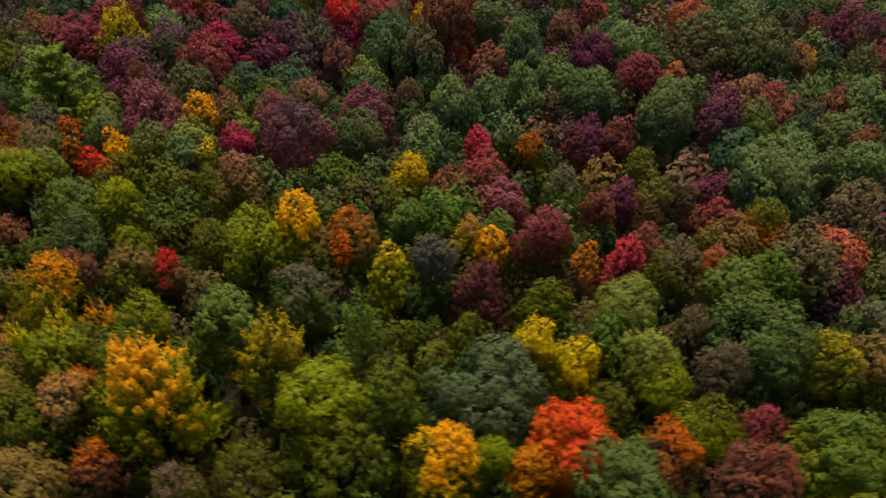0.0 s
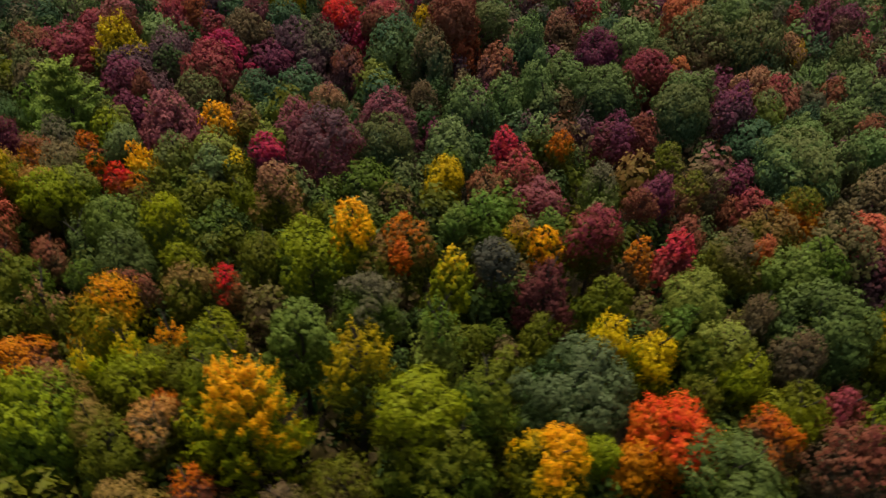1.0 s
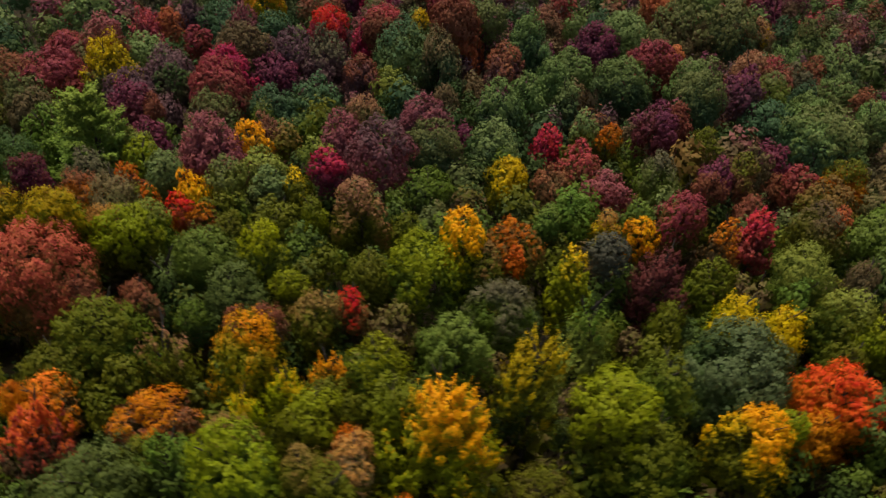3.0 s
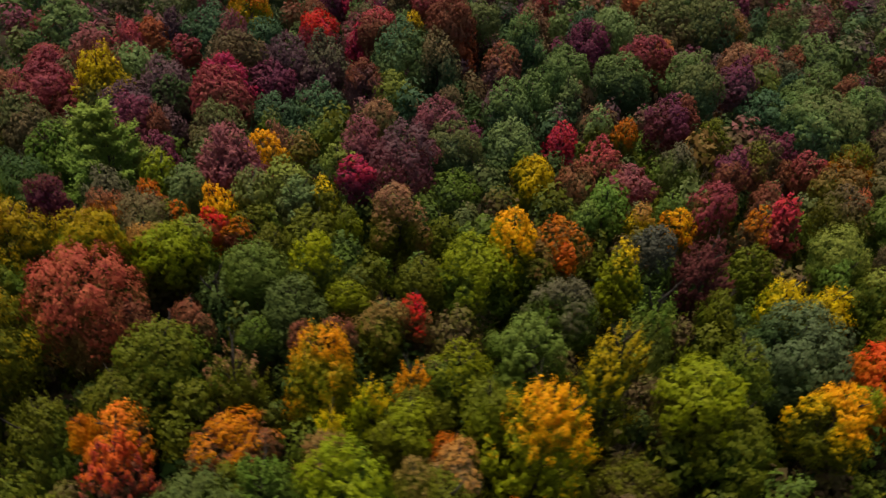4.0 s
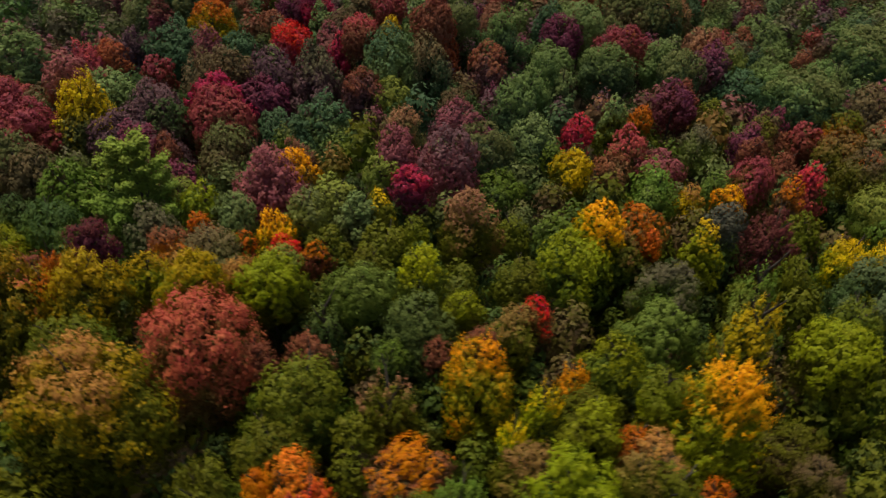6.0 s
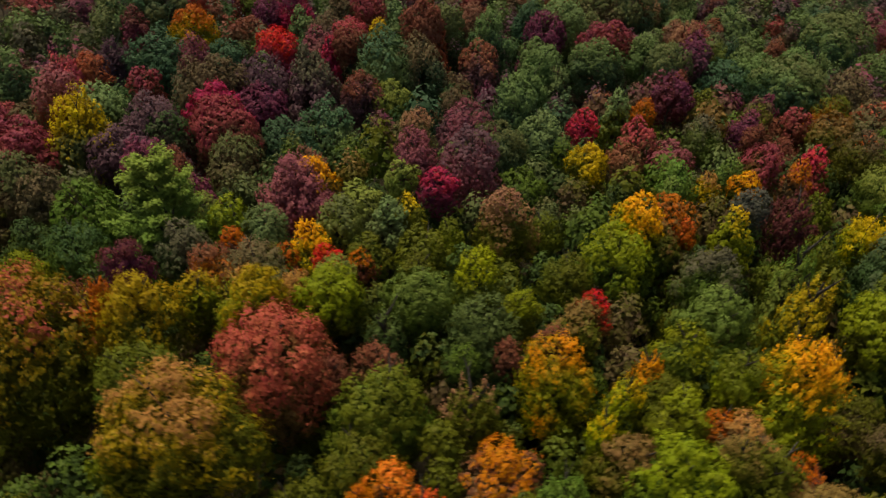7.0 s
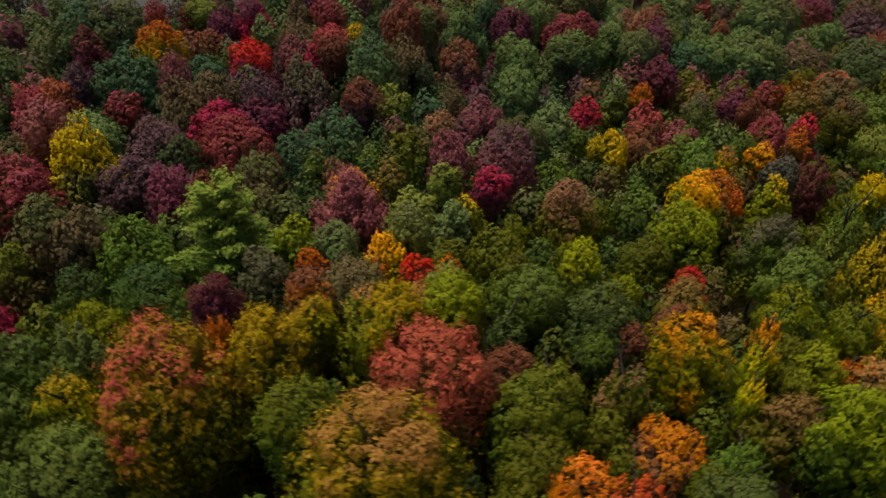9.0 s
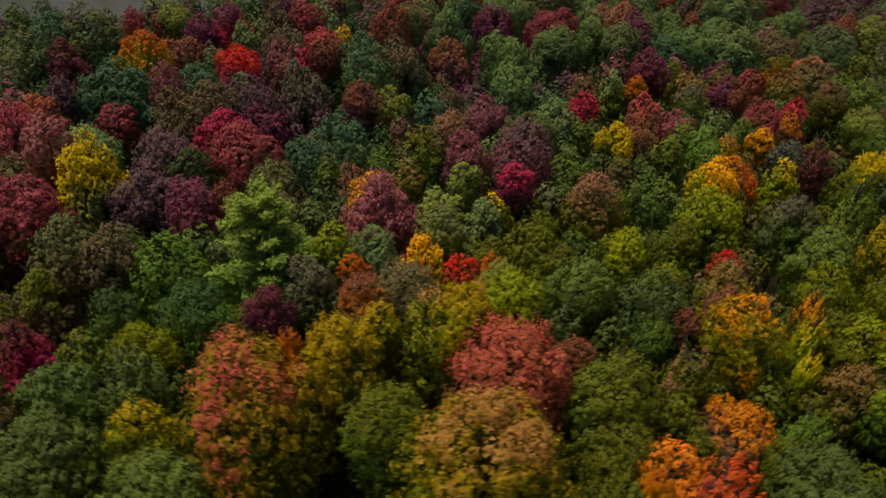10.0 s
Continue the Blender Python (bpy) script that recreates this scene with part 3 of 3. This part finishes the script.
tree("mr.rb", 34.9, 117.4, 15.2, 4.2)
tree("rb", 72.9, 118.3, 10.4, 4.1)
tree("gr.dg", 78.8, 118.9, 10.1, 7.4)
tree("dg", -39.4, 120.3, 7.3, 5.6)
tree("dg.lg", -31.7, 120.7, 7.8, 6.2)
tree("mb", -60.0, 121.4, 7.1, 6.0)
tree("yf.gr", -17.2, 122.5, 10.2, 4.0)
tree("mr", 35.6, 122.6, 13.4, 4.5)
tree("mr.br", -48.7, 123.4, 10.8, 5.8)
tree("gr", 20.2, 123.9, 11.7, 4.3)
tree("rb.mb", -22.5, 124.9, 12.1, 3.7)
tree("mb", -63.8, 125.3, 10.1, 4.5)
tree("so.so", 44.0, 125.7, 12.9, 2.3)
tree("dn.gb", -56.7, 125.9, 11.0, 4.2)
tree("rb.mb", 7.1, 127.9, 11.5, 4.7)
tree("gr", 74.5, 128.7, 7.7, 6.5)
tree("cr.mr", -47.7, 129.6, 9.9, 6.7)
tree("of", 40.9, 129.6, 14.0, 3.6)
tree("rb.of", -83.9, 129.6, 12.3, 5.2)
tree("mb", -57.6, 129.8, 11.9, 5.5)
tree("br.dg", -6.1, 130.0, 13.8, 5.7)
tree("ma", 28.3, 131.4, 13.2, 5.2)
tree("mr.rb", -78.6, 131.9, 9.6, 6.7)
tree("ye.go.of", -68.2, 131.0, 13.5, 6.0, "tall")
tree("ma", -38.6, 132.9, 9.0, 4.7)
tree("gb.mb", -28.5, 132.9, 12.8, 6.1)
tree("lg.gr", 35.5, 133.0, 14.6, 5.6)
tree("dg.lg", -13.2, 133.1, 14.2, 6.5)
tree("gr.dg", 13.8, 133.9, 15.8, 5.2)
tree("rb.sa", -1.8, 136.2, 19.0, 4.5)
tree("br", -44.2, 137.7, 12.5, 5.6)
tree("dp.rb", -69.3, 137.9, 16.8, 3.8)
tree("rb", -17.3, 138.0, 16.5, 3.4)
tree("rb.so", 1.1, 138.6, 15.7, 5.0, "tall")
tree("of", 6.4, 139.3, 17.2, 4.0)
tree("of.dg", 65.7, 139.7, 12.9, 7.4)
tree("of.br", 52.9, 140.0, 13.5, 7.4)
tree("mb", -34.8, 140.2, 9.8, 6.3)
tree("of.gr", 89.1, 140.6, 10.7, 5.6)
tree("br.gr", -72.9, 140.6, 11.0, 4.0)
tree("lg.gr", -63.7, 141.0, 11.2, 4.5)
tree("pk.rb", -15.8, 141.2, 16.5, 3.7)
tree("sa.br", 74.0, 141.2, 11.5, 4.2)
tree("cr", -20.3, 142.0, 14.5, 2.7)
tree("ma", 7.3, 142.9, 14.5, 2.8)
tree("dg", 34.1, 143.1, 13.9, 4.2)
tree("dg.gr", 83.8, 143.7, 10.1, 4.8)
tree("ye.of", -7.4, 143.8, 15.4, 3.1)
tree("gr.br", -33.3, 143.8, 10.5, 4.7)
tree("br", -47.2, 144.1, 12.6, 4.4)
tree("ye", 80.1, 145.9, 10.5, 2.3)
tree("mr.rb", -79.3, 146.0, 9.6, 4.8)
tree("mr.rb", -54.2, 149.3, 11.1, 3.1)
tree("pm", -44.4, 149.3, 16.5, 2.9)
tree("re.pk", -26.4, 153.7, 12.1, 4.5)
tree("pm.br", -18.1, 149.4, 12.2, 4.5)
tree("dg", -38.4, 149.7, 12.7, 4.1)
tree("gr", 63.9, 150.0, 15.3, 5.4)
tree("mr.rb", -79.6, 150.2, 8.0, 5.3)
tree("so.so", 52.6, 151.1, 15.9, 4.6)
tree("sa.br", 25.3, 153.1, 11.9, 4.5)
tree("br.mb", -14.7, 153.7, 12.2, 6.6)
tree("dg", -48.8, 158.1, 11.2, 7.4)
tree("pk.dp", -65.3, 158.4, 10.8, 5.2)
tree("gr.dg", -76.8, 159.9, 12.0, 7.4)
tree("so", -60.8, 160.7, 11.3, 3.6)
tree("mb", -56.3, 162.3, 12.3, 4.2)
tree("or.ye.yg", -40.0, 163.0, 15.1, 5.0)
tree("mr.rb", 1.7, 165.5, 13.8, 4.5)
tree("ma", 95.4, 165.8, 8.9, 7.4)
tree("ma.br", 103.1, 166.3, 10.5, 5.6)
tree("lg", -14.3, 167.8, 11.7, 4.3)
tree("br", -3.4, 169.4, 13.6, 4.5)
tree("mr.so", -35.5, 172.3, 19.2, 2.4)
tree("ma.cr", -13.6, 173.1, 14.6, 4.4)
tree("rb.br", -24.1, 174.3, 9.3, 4.3)
tree("ma", -19.0, 176.2, 12.7, 4.0)
tree("dr.ma", -48.6, 176.5, 14.2, 3.6)
tree("of.dg", -39.0, 184.6, 12.9, 8.3)
tree("dg.gr", -45.2, 187.1, 14.2, 5.7)
tree("of.dg", -50.4, 188.4, 10.2, 7.4)
tree("yf", -16.7, 189.6, 12.6, 4.0)
tree("sa.rb", -19.0, 191.5, 12.6, 2.4)
tree("ma.rb", 110.0, 91.2, 12.0, 5.6)
tree("br.mb", 119.2, 79.7, 12.0, 6.8)
tree("gr.dg", 90.9, 80.4, 12.0, 3.6)
tree("og.br", 74.6, 74.0, 12.0, 3.1)
tree("rb.mr", 96.7, 69.8, 12.0, 3.0)
tree("sn.dn", -51.3, 67.9, 12.0, 3.0)
tree("ye.li.yg", -42.2, 45.7, 13.0, 1.5, "tall")
tree("bz.og.gn-", -14.8, 63.0, 11.5, 3.4)
tree("ye.ye.yg", 14.2, 46.6, 13.0, 2.8)

# ---- lower trees that fill the gaps, and the forest beyond: too many to count, one mesh each ----
fill = random.Random(5)
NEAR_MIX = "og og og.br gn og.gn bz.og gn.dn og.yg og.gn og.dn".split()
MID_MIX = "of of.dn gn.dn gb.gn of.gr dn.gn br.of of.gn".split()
# far fillers, mostly in the tones with haze in their colour
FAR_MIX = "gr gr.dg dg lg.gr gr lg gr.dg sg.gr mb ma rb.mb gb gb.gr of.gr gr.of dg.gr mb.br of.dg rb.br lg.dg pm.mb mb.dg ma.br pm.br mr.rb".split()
LOW_MIX = "og.gn og.dn og gn.dn og.br dn.og gn.dn".split()
# dark leaves that paint the shade of the gaps between far crowns
FAR_LOW_MIX = "dn dn dn.mb dn.br of.dn dn.ma".split()
SEEN = [(-42, 18), (30, 18), (140, 55), (150, 200), (60, 240), (-45, 240), (-112, 150), (-106, 80)]


def inside(x, y):
    return all((b[0] - a[0]) * (y - a[1]) - (b[1] - a[1]) * (x - a[0]) > 0 for a, b in zip(SEEN, SEEN[1:] + SEEN[:1]))


def clear_of(x, y):
    return min(math.hypot(x - a, y - b) - c for a, b, c in planted)


class Woods:
    """Gathers crowns and trunks of many trees into one mesh."""

    def __init__(self):
        self.v, self.q, self.m, self.mats, self.count = [], [], [], [], 0

    def add(self, v, q, material):
        if material not in self.mats:
            self.mats.append(material)
        self.v.append(v)
        self.q.append(q + self.count)
        self.m.append(np.full(len(q), self.mats.index(material)))
        self.count += len(v)

    def grow(self, sort, tones, x, y, middle, r):
        v, q, r0 = sort
        a, k = fill.uniform(0, 6.28), r / r0
        turn = np.array([[math.cos(a), -math.sin(a), 0], [math.sin(a), math.cos(a), 0], [0, 0, fill.uniform(0.9, 1.1)]]) * k
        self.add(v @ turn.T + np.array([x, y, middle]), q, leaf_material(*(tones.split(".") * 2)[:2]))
        corner = np.array([[x + 0.25 * math.cos(b), y + 0.25 * math.sin(b), lie(x, y) - 0.2] for b in (0, 2.09, 4.19)] + [[x, y, middle]])
        self.add(corner, np.array([(0, 1, 3), (1, 2, 3), (2, 0, 3)]), BARK)
        planted.append((x, y, r))

    def stand(self, name, label):
        me = mesh_of(name, np.concatenate(self.v), np.concatenate(self.q), np.concatenate(self.m))
        for m in self.mats:
            me.materials.append(m)
        return tagged(new(name, me), label, "trees", kind="stuff")


def sort_of(boughs, tufts, per, size, seed):
    return *crown_leaves("round", 3.6, 10.0, boughs, tufts, per, size, seed), 3.6


near_sorts = [sort_of(18, 96, 7, 0.42, 900 + i) for i in range(4)]
far_sorts = [sort_of(14, 80, 5, 0.51, 950 + i) for i in range(5)]
back_sorts = [sort_of(13, 50, 6, 0.52, 970 + i) for i in range(3)]
under, beyond, shrubs = Woods(), Woods(), Woods()
shrub_sorts = [(*crown_leaves("round", 1.6, 2.8, 6, 14, 4, 0.55, 980 + i, 0.0, 2.0), 1.6) for i in range(3)]
for i in range(12000):
    x, y = fill.uniform(-112, 150), fill.uniform(18, 240)
    if not inside(x, y) or in_pond(x, y) < 1.15:
        continue
    room = clear_of(x, y)
    near = away(x, y) < 95
    close = away(x, y) < 70
    if room > (0.5 if close else 0.8 if near else 1.1):
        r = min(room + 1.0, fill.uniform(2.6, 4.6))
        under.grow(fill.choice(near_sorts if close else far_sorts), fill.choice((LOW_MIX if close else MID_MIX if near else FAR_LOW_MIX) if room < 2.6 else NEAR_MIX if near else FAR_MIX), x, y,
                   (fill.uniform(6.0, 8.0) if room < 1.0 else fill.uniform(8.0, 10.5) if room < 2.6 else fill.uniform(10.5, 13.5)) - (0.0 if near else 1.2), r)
# younger trees that hide the bare boles of the tall ones
for x, y, r, foot in boles:
    if foot > 6.5:
        turn = fill.uniform(0, 6.28)
        for k in range(2 if foot > 8.5 else 1):
            a, near = turn + 2.6 * k, away(x, y) < 95
            under.grow(fill.choice(far_sorts), fill.choice(LOW_MIX if near else FAR_LOW_MIX + ["gr", "of.dg"]), x + 0.7 * r * math.cos(a), y + 0.7 * r * math.sin(a),
                       min(9.5, foot - 0.5), fill.uniform(2.4, 3.2))
for i in range(3000):
    x, y = fill.uniform(-150, 75), fill.uniform(-70, 90)
    if not inside(x, y) and away(x, y) < 75 and clear_of(x, y) > 0.4:
        beyond.grow(fill.choice(back_sorts), fill.choice(NEAR_MIX + ["ye.og", "or.og", "mr.rb", "yg.og"]), x, y, fill.uniform(9, 13), fill.uniform(3.0, 5.0))
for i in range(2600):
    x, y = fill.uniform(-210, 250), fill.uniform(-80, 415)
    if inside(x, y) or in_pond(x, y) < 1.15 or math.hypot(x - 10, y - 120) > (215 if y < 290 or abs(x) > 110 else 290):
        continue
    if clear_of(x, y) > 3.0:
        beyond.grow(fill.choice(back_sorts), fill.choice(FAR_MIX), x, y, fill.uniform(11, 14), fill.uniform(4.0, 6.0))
# shrubs and saplings on the floor
for i in range(2000):
    x, y = fill.uniform(-105, 70), fill.uniform(18, 135)
    if inside(x, y) and away(x, y) < 88:
        r = fill.uniform(1.3, 2.9)
        v, q, r0 = shrub_sorts[i % 3]
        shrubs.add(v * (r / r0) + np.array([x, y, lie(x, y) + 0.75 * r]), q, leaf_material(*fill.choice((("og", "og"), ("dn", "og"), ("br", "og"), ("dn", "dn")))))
shrubs.stand("shrubs", "dark olive shrubs and saplings on the forest floor")
under.stand("undergrowth_trees", "smaller olive and dull autumn trees between the tall crowns")
beyond.stand("distant_forest", "mixed green, red and golden autumn forest further off")
